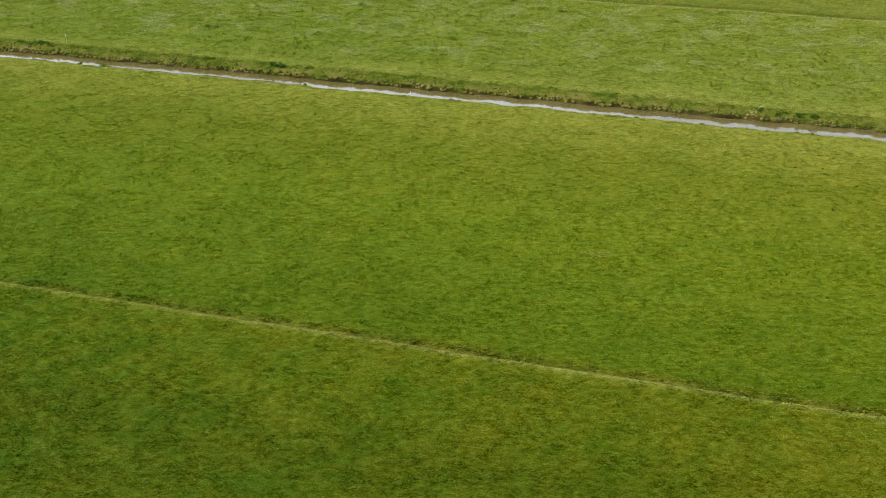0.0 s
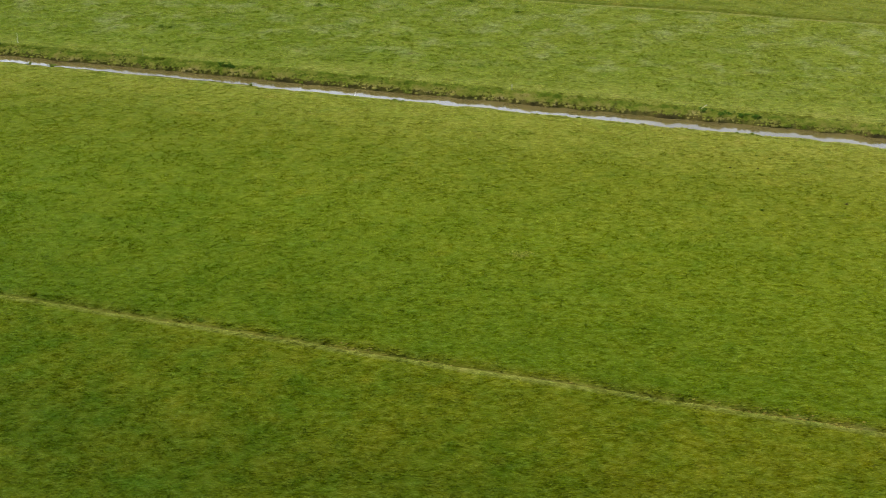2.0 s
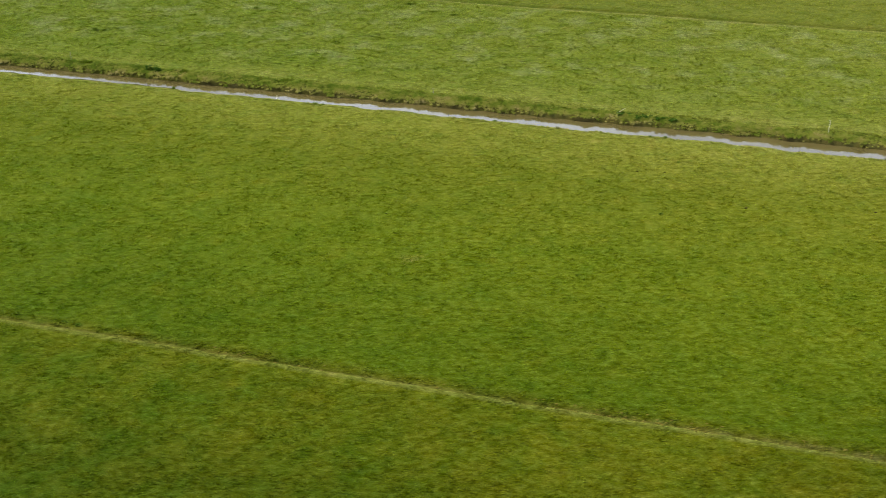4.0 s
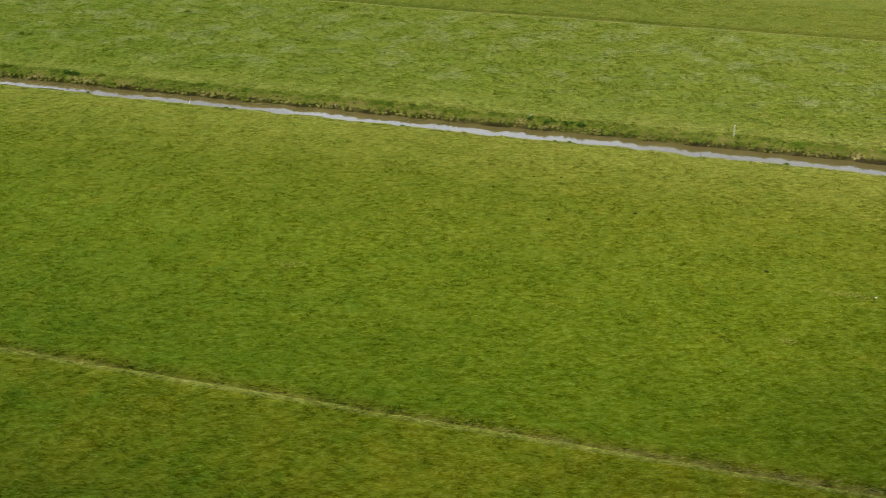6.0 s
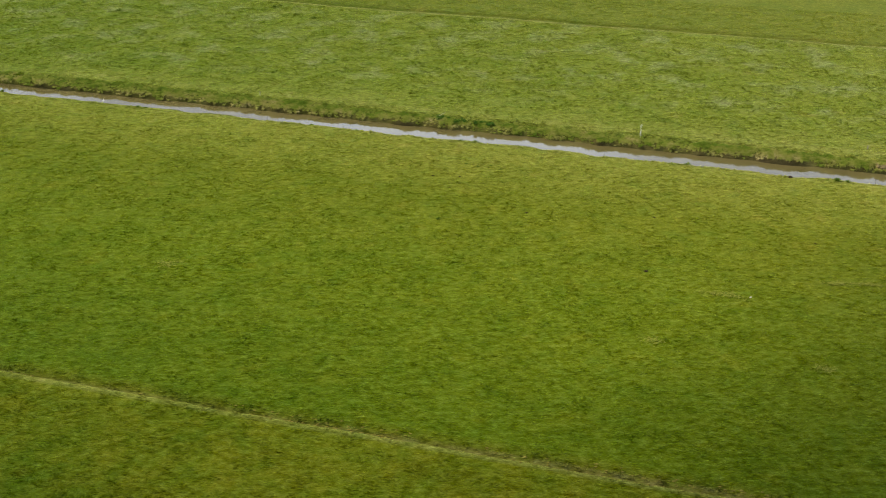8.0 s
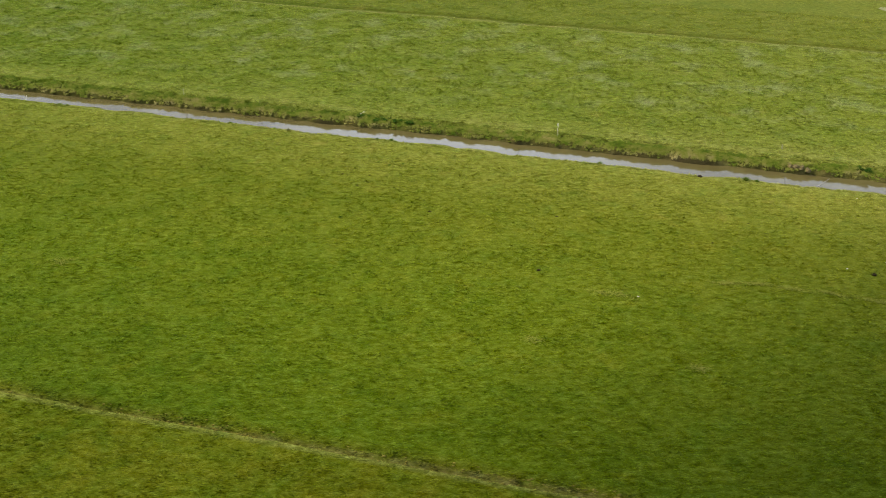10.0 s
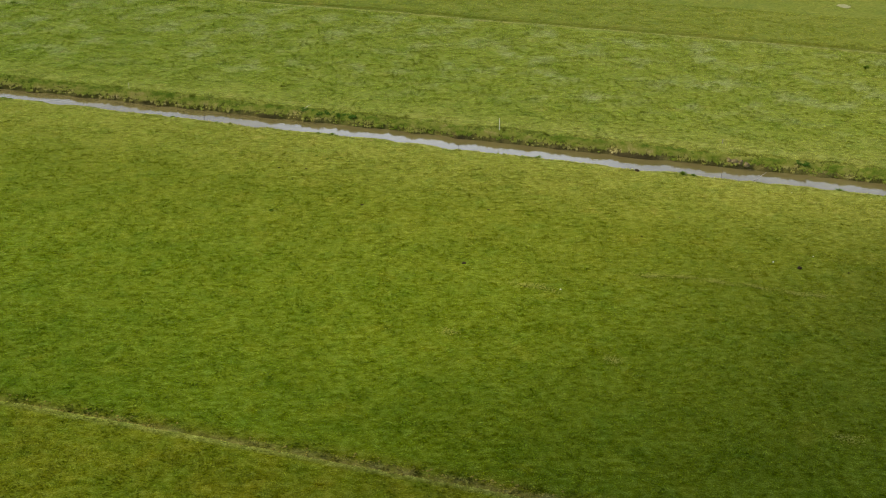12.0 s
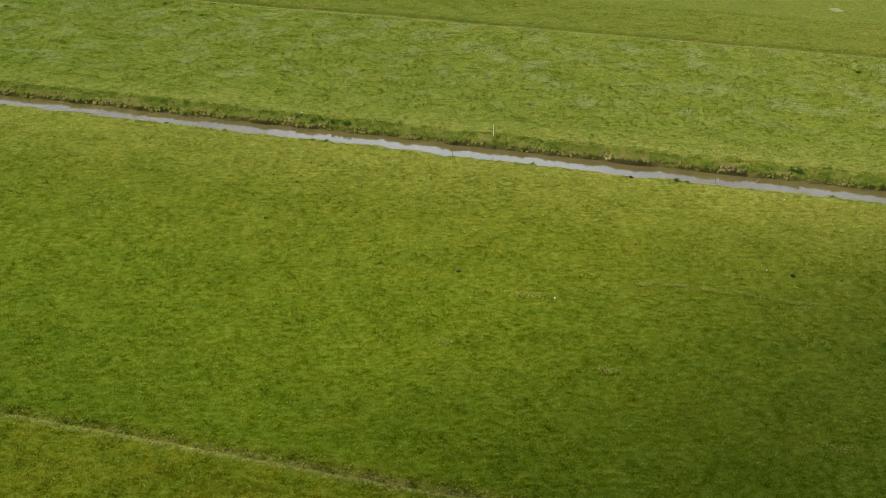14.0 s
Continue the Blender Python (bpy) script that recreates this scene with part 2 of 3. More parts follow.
def blade_material(name, translucent=0.35):
    m, n, l = material(name)
    isl = n.new("ShaderNodeNewGeometry").outputs["Random Per Island"]
    col, pos = sward_colour(n, l, isl)
    hsv = n.new("ShaderNodeHueSaturation")
    l.new(col, hsv.inputs["Color"])
    l.new(math_node(n, l, "MULTIPLY_ADD", isl, 0.6, 0.94), hsv.inputs["Value"])
    col = hsv.outputs[0]
    b = n.new("ShaderNodeBsdfPrincipled")
    l.new(col, b.inputs["Base Color"])
    b.inputs["Roughness"].default_value = 0.8
    b.inputs["Specular IOR Level"].default_value = 0.013
    t = n.new("ShaderNodeBsdfTranslucent")
    l.new(col, t.inputs[0])
    mix = n.new("ShaderNodeMixShader")
    mix.inputs[0].default_value = translucent
    l.new(b.outputs[0], mix.inputs[1])
    l.new(t.outputs[0], mix.inputs[2])
    l.new(mix.outputs[0], n.new("ShaderNodeOutputMaterial").inputs[0])
    return m


def plain_material(name, light, dark, rough=0.7, scale=20.0, spec=0.3, bump_d=0.004, translucent=0.0, clear=0.0):
    m, n, l = material(name)
    co = n.new("ShaderNodeTexCoord").outputs["Object"]
    k = stretch(n, l, noise_node(n, l, co, scale, 4.0, 0.65), 0.3, 0.7)
    big = stretch(n, l, noise_node(n, l, co, scale * 0.2, 2.0), 0.3, 0.7)
    fac = math_node(n, l, "MULTIPLY_ADD", big, 0.4, math_node(n, l, "MULTIPLY", k, 0.6))
    b = n.new("ShaderNodeBsdfPrincipled")
    col = mix_colour(n, l, fac, dark, light)
    l.new(col, b.inputs["Base Color"])
    b.inputs["Roughness"].default_value, b.inputs["Specular IOR Level"].default_value = rough, spec
    bp = n.new("ShaderNodeBump")
    bp.inputs["Strength"].default_value, bp.inputs["Distance"].default_value = 0.6, bump_d
    l.new(k, bp.inputs["Height"])
    l.new(bp.outputs[0], b.inputs["Normal"])
    out = b.outputs[0]
    if translucent:
        t = n.new("ShaderNodeBsdfTranslucent")
        l.new(col, t.inputs[0])
        mx = n.new("ShaderNodeMixShader")
        mx.inputs[0].default_value = translucent
        l.new(out, mx.inputs[1])
        l.new(t.outputs[0], mx.inputs[2])
        out = mx.outputs[0]
    if clear:
        cl = n.new("ShaderNodeMixShader")
        cl.inputs[0].default_value = clear
        l.new(out, cl.inputs[1])
        l.new(n.new("ShaderNodeBsdfTransparent").outputs[0], cl.inputs[2])
        out = cl.outputs[0]
    l.new(out, n.new("ShaderNodeOutputMaterial").inputs[0])
    return m


def water_material():
    m, n, l = material("ditch_water")
    pos = n.new("ShaderNodeNewGeometry").outputs["Position"]
    b = n.new("ShaderNodeBsdfPrincipled")
    murk = stretch(n, l, noise_node(n, l, pos, 0.5, 3.0), 0.3, 0.7)
    l.new(mix_colour(n, l, murk, (0.078, 0.064, 0.022), (0.108, 0.090, 0.032)), b.inputs["Base Color"])
    b.inputs["Roughness"].default_value, b.inputs["IOR"].default_value = 0.08, 1.45
    bp = n.new("ShaderNodeBump")
    bp.inputs["Strength"].default_value, bp.inputs["Distance"].default_value = 0.4, 0.012
    l.new(noise_node(n, l, pos, 3.0, 3.0), bp.inputs["Height"])
    l.new(bp.outputs[0], b.inputs["Normal"])
    l.new(b.outputs[0], n.new("ShaderNodeOutputMaterial").inputs[0])
    return m


def clump_material():
    """Rank grass of the bank: each clump green, olive or bleached."""
    m, n, l = material("bank_grass")
    geo = n.new("ShaderNodeNewGeometry")
    isl, pos = geo.outputs["Random Per Island"], geo.outputs["Position"]
    dry = noise_node(n, l, pos, 0.55, 4.0, 0.65)
    sep = n.new("ShaderNodeSeparateXYZ")
    l.new(pos, sep.inputs[0])
    v = math_node(n, l, "ADD", math_node(n, l, "MULTIPLY", sep.outputs[1], CU), math_node(n, l, "MULTIPLY", sep.outputs[0], SU))
    low = stretch(n, l, v, 72.3, 71.2)
    tussock = stretch(n, l, noise_node(n, l, pos, 1.9, 2.0, 0.5), 0.34, 0.66)
    fac = math_node(n, l, "MULTIPLY_ADD", stretch(n, l, dry, 0.36, 0.64), 0.40, math_node(n, l, "MULTIPLY_ADD", isl, 0.26, math_node(n, l, "MULTIPLY_ADD", low, 0.24, math_node(n, l, "MULTIPLY_ADD", tussock, 0.26, -0.07))))
    col = ramp(n, l, fac, [(0.0, (0.046, 0.086, 0.005)), (0.3, (0.100, 0.152, 0.012)), (0.55, (0.190, 0.218, 0.030)), (0.78, (0.255, 0.240, 0.060)), (1.0, (0.380, 0.325, 0.130))])
    b = n.new("ShaderNodeBsdfPrincipled")
    l.new(col, b.inputs["Base Color"])
    b.inputs["Roughness"].default_value, b.inputs["Specular IOR Level"].default_value = 0.8, 0.03
    t = n.new("ShaderNodeBsdfTranslucent")
    l.new(col, t.inputs[0])
    mix = n.new("ShaderNodeMixShader")
    mix.inputs[0].default_value = 0.36
    l.new(b.outputs[0], mix.inputs[1])
    l.new(t.outputs[0], mix.inputs[2])
    l.new(mix.outputs[0], n.new("ShaderNodeOutputMaterial").inputs[0])
    return m


M_CLUMP = clump_material()
M_GROUND, M_BLADE, M_WATER = ground_material(), blade_material("grass_blades", 0.36), water_material()
M_STAKE = plain_material("white_plastic", (0.80, 0.78, 0.70), (0.60, 0.57, 0.48), 0.45, 12.0)
M_GREY = plain_material("weathered_wood", (0.36, 0.34, 0.30), (0.17, 0.15, 0.12), 0.8, 30.0)
M_DARKWOOD = plain_material("wet_wood", (0.10, 0.08, 0.06), (0.04, 0.03, 0.025), 0.6, 30.0)
M_WEED = plain_material("weed_leaf", (0.070, 0.140, 0.018), (0.032, 0.075, 0.008), 0.8, 6.0, 0.0, 0.002, 0.25)
M_SEDGE = plain_material("sedge_leaf", (0.085, 0.130, 0.012), (0.040, 0.070, 0.006), 0.8, 6.0, 0.0, 0.002, 0.25)
M_DUNG = plain_material("dung", (0.034, 0.026, 0.012), (0.014, 0.011, 0.006), 0.95, 25.0, 0.02, 0.01)
M_STRAW = plain_material("bleached_blades", (0.290, 0.285, 0.060), (0.200, 0.205, 0.028), 0.85, 6.0, 0.0, 0.002, 0.3)
M_STONE = plain_material("pale_stone", (0.75, 0.73, 0.68), (0.55, 0.53, 0.48), 0.7, 25.0)
M_SOIL = plain_material("soil", (0.180, 0.155, 0.030), (0.098, 0.088, 0.015), 0.95, 5.0, 0.0, 0.01)
M_CLAY = plain_material("slumped_clay", (0.165, 0.128, 0.052), (0.060, 0.048, 0.018), 0.9, 5.0, 0.1, 0.01)
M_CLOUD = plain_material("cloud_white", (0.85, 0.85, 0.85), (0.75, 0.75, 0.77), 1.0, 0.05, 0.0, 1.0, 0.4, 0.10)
M_SAND = plain_material("dry_sand", (0.21, 0.20, 0.10), (0.15, 0.15, 0.06), 0.9, 8.0, 0.1, 0.01)


# ---- building helpers ----
def part(name, bm, mat, parent=None, label=""):
    me = bpy.data.meshes.new(name)
    bm.to_mesh(me)
    bm.free()
    me.materials.append(mat)
    ob = new(name, me)
    if parent is not None:
        ob.parent = parent
    if label:
        tagged(ob, label)
    return ob


def mesh_from(name, verts, faces, mat):
    """A mesh object from arrays of vertices and of triangles or quads."""
    me = bpy.data.meshes.new(name)
    k = faces.shape[1]
    me.vertices.add(len(verts))
    me.vertices.foreach_set("co", np.ascontiguousarray(verts, dtype=np.float32).ravel())
    me.loops.add(faces.size)
    me.loops.foreach_set("vertex_index", np.ascontiguousarray(faces, dtype=np.int32).ravel())
    me.polygons.add(len(faces))
    me.polygons.foreach_set("loop_start", np.arange(0, faces.size, k, dtype=np.int32))
    me.update(calc_edges=True)
    me.validate()
    me.materials.append(mat)
    return new(name, me)


# ---- ground: one sheet with the ditch and the furrows in it ----
def spread(lo, hi, step, reach):
    mid = np.arange(lo, hi + step / 2, step)
    out, s, p = [], step, 0.0
    while p < reach:
        s *= 1.35
        p += s
        out.append(p)
    out = np.array(out)
    return np.concatenate([lo - out[::-1], mid, hi + out])


us = spread(-70.0, 80.0, 0.26, 2500.0)
vs = spread(18.0, 112.0, 0.4, 2500.0)
vs = np.unique(np.round(np.concatenate([vs, np.arange(37.2, 38.3, 0.045), np.arange(67.6, 73.4, 0.09), np.arange(96.8, 99.2, 0.12)]), 3))
vs = vs[np.concatenate([[True], np.diff(vs) > 0.03])]
gu, gv = np.meshgrid(us, vs)
gx, gy = xy_of(gu, gv)
gz = ground_z(gu, gv)
cols = len(us)
base = (np.arange(len(vs) - 1)[:, None] * cols + np.arange(cols - 1)[None, :]).ravel()
ground = mesh_from("ground", np.stack([gx.ravel(), gy.ravel(), gz.ravel()], 1), np.stack([base, base + 1, base + cols + 1, base + cols], 1), M_GROUND)
ground.data.polygons.foreach_set("use_smooth", np.ones(len(ground.data.polygons), dtype=bool))
tagged(ground, "green grazed pasture with worn yellowish patches, a furrow and a ditch", "ground", kind="structure")


def mesh_z(u, v):
    """The height of the ground's sheet itself, between its vertices."""
    i = np.clip(np.searchsorted(us, u) - 1, 0, len(us) - 2)
    j = np.clip(np.searchsorted(vs, v) - 1, 0, len(vs) - 2)
    fu, fv = (u - us[i]) / (us[i + 1] - us[i]), (v - vs[j]) / (vs[j + 1] - vs[j])
    return (gz[j, i] * (1 - fu) + gz[j, i + 1] * fu) * (1 - fv) + (gz[j + 1, i] * (1 - fu) + gz[j + 1, i + 1] * fu) * fv


# ---- water ----
wu = spread(-60.0, 80.0, 2.0, 2500.0)
wa = np.stack(xy_of(wu, np.full_like(wu, 68.3)), 1)
wb = np.stack(xy_of(wu, np.full_like(wu, 71.6)), 1)
wv = np.concatenate([np.c_[wa, np.full(len(wu), WATER_Z)], np.c_[wb, np.full(len(wu), WATER_Z)]])
k = np.arange(len(wu) - 1)
water = mesh_from("water", wv, np.stack([k, k + 1, k + 1 + len(wu), k + len(wu)], 1), M_WATER)
tagged(water, "still brown ditch water that mirrors the pale sky", "water", kind="structure")


# ---- grass ----
rng = np.random.default_rng(7)


def in_view(x, y):
    return (x > -9 - 0.39 * y) & (x < 40 + 0.375 * y) & (y > 27) & (y < 104)


def grass(name, v0, v1, per_m2, height, spray, width, blades, label, clumping=0.5, lean=(0.0, 0.0), droop=0.0):
    """A strip of sward: tufts of a few blades each, standing on the ground."""
    count = int((v1 - v0) * 150 * per_m2)
    u, v = rng.uniform(-65, 85, count), rng.uniform(v0, v1, count)
    x, y = xy_of(u, v)
    patch = 0.5 + 0.22 * value_noise(x, y, 0.4, 21) + 0.14 * value_noise(u, v, 0.95, 23) + 0.05 * value_noise(x, y, 2.2, 22)
    keep = in_view(x, y) & (rng.uniform(0, 1, count) < (1 - clumping) + clumping * 2 * (patch - 0.25))
    u, v, x, y, patch = u[keep], v[keep], x[keep], y[keep], patch[keep]
    z = mesh_z(u, v)
    keep = z > WATER_Z + 0.02
    u, v, x, y, z, patch = u[keep], v[keep], x[keep], y[keep], z[keep], patch[keep]
    n = len(u)
    h = height * np.clip(0.15 + 3.0 * (patch - 0.2), 0.25, 2.4) * rng.uniform(0.7, 1.3, n)
    root = np.stack([x, y, z - 0.01], 1)
    verts = np.empty((n, 1 + 2 * blades, 3))
    verts[:, 0] = root
    for b in range(blades):
        a = rng.uniform(0, 2 * math.pi, n)
        r = spray * rng.uniform(0.3, 1.0, n)
        hh = h * rng.uniform(0.6, 1.0, n)
        way = np.stack([np.cos(a), np.sin(a)], 1)
        side = np.stack([-np.sin(a), np.cos(a)], 1) * (width * rng.uniform(0.7, 1.3, n))[:, None]
        tip = root[:, :2] + way * r[:, None] + np.array(lean) * h[:, None]
        mid = root[:, :2] + way * (0.45 * r)[:, None] + side + np.array(lean) * (0.4 * h)[:, None]
        verts[:, 1 + 2 * b, :2], verts[:, 1 + 2 * b, 2] = tip, root[:, 2] + hh - droop * rng.uniform(0.3, 1.0, n)
        verts[:, 2 + 2 * b, :2], verts[:, 2 + 2 * b, 2] = mid, root[:, 2] + hh * 0.65
    start = np.arange(n) * (1 + 2 * blades)
    faces = np.concatenate([np.stack([start, start + 2 + 2 * b, start + 1 + 2 * b], 1) for b in range(blades)])
    ob = mesh_from(name, verts.reshape(-1, 3), faces, M_BLADE)
    return tagged(ob, label, "grass", kind="stuff")


grass("grass", 20.0, 37.57, 135, 0.042, 0.09, 0.022, 5, "short olive-green grass before the furrow", 0.35)
grass("grass", 37.74, 68.3, 86, 0.038, 0.10, 0.024, 5, "short bright green grazed grass up to the ditch", 0.35)
grass("grass", 72.25, 97.5, 55, 0.05, 0.12, 0.030, 5, "tufted pale green meadow grass beyond the ditch", 0.45)
grass("grass", 98.4, 108.0, 35, 0.06, 0.12, 0.030, 5, "olive meadow grass beyond the far furrow", 0.6)
grass("grass", 72.15, 72.75, 110, 0.08, 0.14, 0.035, 6, "longer grass along the top of the ditch bank", 0.6, (-0.1, -0.2))
grass("grass", 75.0, 97.0, 6.0, 0.09, 0.15, 0.040, 10, "coarse tussocks scattered in the meadow", 0.3)
grass("grass", 37.74, 38.2, 70, 0.07, 0.12, 0.03, 6, "ragged grass hanging over the furrow", 0.9, (-0.05, -0.4))
grass("grass", 67.95, 68.3, 45, 0.07, 0.13, 0.03, 6, "ragged grass fringe on the ditch's edge", 1.0, (0.05, 0.3))
grass("grass", 39.0, 66.0, 2.0, 0.07, 0.12, 0.030, 9, "small coarse tufts left by grazing", 0.2)


def bank_clumps(count, v0, v1, length, blades, label, seed, out=1.0, spread=1.15):
    """Clumps of rank grass whose blades arch out of the bank and hang towards the water."""
    r = np.random.default_rng(seed)
    u = r.uniform(-62, 66, count)
    v = v0 + (v1 - v0) * r.uniform(0, 1, count)
    v = v - np.clip((v - 71.6) / 0.8, 0, 1) * (0.50 * np.clip((u + 45) / 55, 0, 1) - 0.12)
    x, y = xy_of(u, v)
    z = mesh_z(u, v)
    keep = (z > WATER_Z + 0.05) & in_view(x, y)
    x, y, z, u = x[keep], y[keep], z[keep], u[keep]
    n = len(x)
    size = length * r.uniform(0.7, 1.35, n) * (1 + 0.3 * value_noise(x, y, 1.7, 42) + 0.5 * value_noise(x, y, 0.5, 43))
    root = np.stack([x, y, z - 0.02], 1)
    verts = np.empty((n, 1 + 3 * blades, 3))
    verts[:, 0] = root
    faces = []
    start = np.arange(n) * (1 + 3 * blades)
    for b in range(blades):
        a = -math.pi / 2 - TURN15 + r.normal(0, spread, n)          # mostly down the bank
        way = np.stack([np.cos(a), np.sin(a), 0 * a], 1)
        side = np.stack([-np.sin(a), np.cos(a), 0 * a], 1)
        ln = size * r.uniform(0.55, 1.0, n)
        fore = np.clip(-(way[:, 0] * SU + way[:, 1] * CU), 0, 1)    # how far the blade points at the water
        up = np.array([0, 0, 1.0])
        mid = root + way * (0.5 * ln * out)[:, None] + up * (0.50 * ln)[:, None]
        tip = root + way * (0.95 * ln * out)[:, None] + up * ((0.50 - 0.84 * fore) * ln)[:, None]
        tip[:, 2] = np.maximum(tip[:, 2], WATER_Z + 0.03)
        w = (0.013 + 0.011 * r.uniform(0, 1, n))[:, None]
        verts[:, 1 + 3 * b], verts[:, 2 + 3 * b], verts[:, 3 + 3 * b] = mid - side * w, mid + side * w, tip
        k = start + 1 + 3 * b
        faces += [np.stack([start, k + 1, k], 1), np.stack([k, k + 1, k + 2], 1)]
    ob = mesh_from("grass", verts.reshape(-1, 3), np.concatenate(faces), M_CLUMP)
    return tagged(ob, label, "grass", kind="stuff")


bank_clumps(3300, 71.27, 71.8, 0.22, 24, "bleached rank grass hanging down the ditch bank", 11, 0.9, 1.5)
bank_clumps(3600, 71.75, 72.55, 0.23, 24, "rank green grass clumps on the ditch bank", 12, 0.8, 2.0)
bank_clumps(420, 68.05, 68.4, 0.13, 14, "low dark grass clumps on the ditch's edge", 13, 0.8)


# ---- stakes and sticks ----
def rod(length, r0, r1, sides=8):
    bm = bmesh.new()
    bmesh.ops.create_cone(bm, cap_ends=True, segments=sides, radius1=r0, radius2=r1, depth=length, matrix=Matrix.Translation((0, 0, length / 2)))
    return bm


def stake(x, y, tall, mat, label, lean=(0, 0), radius=0.022, sink=0.15, insulator=True):
    u, v = uv_of(x, y)
    z = max(float(mesh_z(u, v)), WATER_Z - 0.3)
    ob = new("fence_stake")
    ob.matrix_world = pose(x, y, z - sink, lean[0], lean[1], 0)
    part("shaft", rod(tall + sink, radius, radius * 0.8), mat, ob)
    if insulator:
        bm = bmesh.new()
        bmesh.ops.create_cone(bm, cap_ends=True, segments=8, radius1=radius * 1.7, radius2=radius * 1.2, depth=0.06, matrix=Matrix.Translation((0, 0, sink + tall + 0.02)))
        part("cap", bm, mat, ob)
    return tagged(ob, label, "fence stake", "stakes along the ditch")


stake(34.2, 65.48, 0.85, M_STAKE, "white plastic fence stake on the ditch bank", radius=0.014)
stake(-30.7, 83.9, 0.75, M_STAKE, "thin pale fence stake on the ditch bank", radius=0.011)
stake(-19.7, 80.4, 0.6, M_GREY, "short grey fence stake on the ditch bank", radius=0.013)
stake(8.5, 72.57, 0.5, M_GREY, "short weathered wooden stake on the ditch bank", radius=0.013)
stake(48.17, 63.54, 0.3, M_GREY, "stump of a grey stake in the meadow's edge", insulator=False)


def stick(x, y, z, length, lean, turn, mat, label, radius=0.02):
    """A crooked stick: a tapered shaft with a side twig."""
    ob = new("stick")
    ob.matrix_world = pose(x, y, z, 0, 0, turn) @ pose(0, 0, 0, 0, lean, 0)
    bm = bmesh.new()
    for k in range(3):
        a = Vector((0.03 * math.sin(k * 1.9) * length, 0.02 * math.cos(k * 2.3) * length, length * k / 3))
        b = Vector((0.03 * math.sin((k + 1) * 1.9) * length, 0.02 * math.cos((k + 1) * 2.3) * length, length * (k + 1) / 3))
        turn_to = (b - a).to_track_quat("Z", "Y").to_matrix().to_4x4()
        bmesh.ops.create_cone(bm, cap_ends=True, segments=7, radius1=radius * (1 - 0.22 * k), radius2=radius * (0.78 - 0.22 * k), depth=(b - a).length * 1.04, matrix=Matrix.Translation((a + b) / 2) @ turn_to)
    part("shaft", bm, mat, ob)
    part("twig", rod(length * 0.22, radius * 0.5, radius * 0.2, 6), mat, ob).matrix_basis = pose(0.02 * length, 0, length * 0.55, 0, 38, 40)
    return tagged(ob, label, "stick", "sticks by the ditch")


stick(-2.7, 72.3, -0.48, 0.55, 22, 25, M_STAKE, "pale bare stick leaning over the ditch water", 0.022)
stick(21.04, 69.21, -0.05, 0.65, 62, 5, M_STAKE, "whitish stick leaning low on the bank", 0.010)
stick(48.69, 57.95, -0.1, 0.95, 58, 12, M_GREY, "grey stick slanting out over the water", 0.02)
for x, y, tall in ((9.63, 68.48, 0.32), (14.83, 67.3, 0.34), (31.53, 62.68, 0.33), (47.08, 58.83, 0.32)):
    stick(x, y, -0.25, tall + 0.15, 3, 20 * x, M_DARKWOOD, "thin dark stick standing at the water's edge", 0.014)


# ---- sedge tufts and weeds ----
def leaf_blades(count, reach, tall, width, seed, droop=0.4):
    """A tuft of curved, tapering blades from one root."""
    r = random.Random(seed)
    bm = bmesh.new()
    for _ in range(count):
        a, out, up = r.uniform(0, 2 * math.pi), reach * r.uniform(0.3, 1.0), tall * r.uniform(0.6, 1.1)
        way, side = Vector((math.cos(a), math.sin(a), 0)), Vector((-math.sin(a), math.cos(a), 0))
        foot = way * r.uniform(0, 0.25) * reach + side * r.uniform(-0.2, 0.2) * reach
        w = width * r.uniform(0.7, 1.3)
        mid, tip = foot + way * out * 0.45 + Vector((0, 0, up * 0.8)), foot + way * out + Vector((0, 0, up * (1 - droop * r.random())))
        p = [bm.verts.new(c) for c in (foot - side * w * 0.6, foot + side * w * 0.6, mid + side * w, mid - side * w, tip)]
        bm.faces.new((p[0], p[1], p[2], p[3]))
        bm.faces.new((p[3], p[2], p[4]))
    return bm


def sedge(x, y, reach, tall, label, seed, count=46):
    u, v = uv_of(x, y)
    ob = part("sedge_tuft", leaf_blades(count, reach, tall, 0.022, seed), M_SEDGE)
    ob.matrix_world = pose(x, y, max(float(mesh_z(u, v)), WATER_Z) - 0.02, 0, 0, 37 * seed)
    return tagged(ob, label, "grass tuft", "tufts in the pasture")


SEDGE_LIP = "dark green sedge tuft on the ditch's edge"
for k, (x, y, reach, tall) in enumerate([(-27.92, 78.54, 0.3, 0.2), (-25.96, 78.01, 0.42, 0.22), (0.34, 70.67, 0.24, 0.10), (0.9, 70.5, 0.16, 0.08), (23.5, 64.5, 0.28, 0.10), (22.6, 64.75, 0.16, 0.08),
                                         (44.7, 58.62, 0.30, 0.2), (45.3, 58.45, 0.2, 0.12), (-10.2, 73.8, 0.25, 0.16), (36.4, 60.95, 0.3, 0.14), (12.7, 67.4, 0.2, 0.08), (53.3, 56.6, 0.30, 0.10), (17.9, 65.95, 0.2, 0.08)]):
    sedge(x, y, reach, tall, SEDGE_LIP, k + 1)
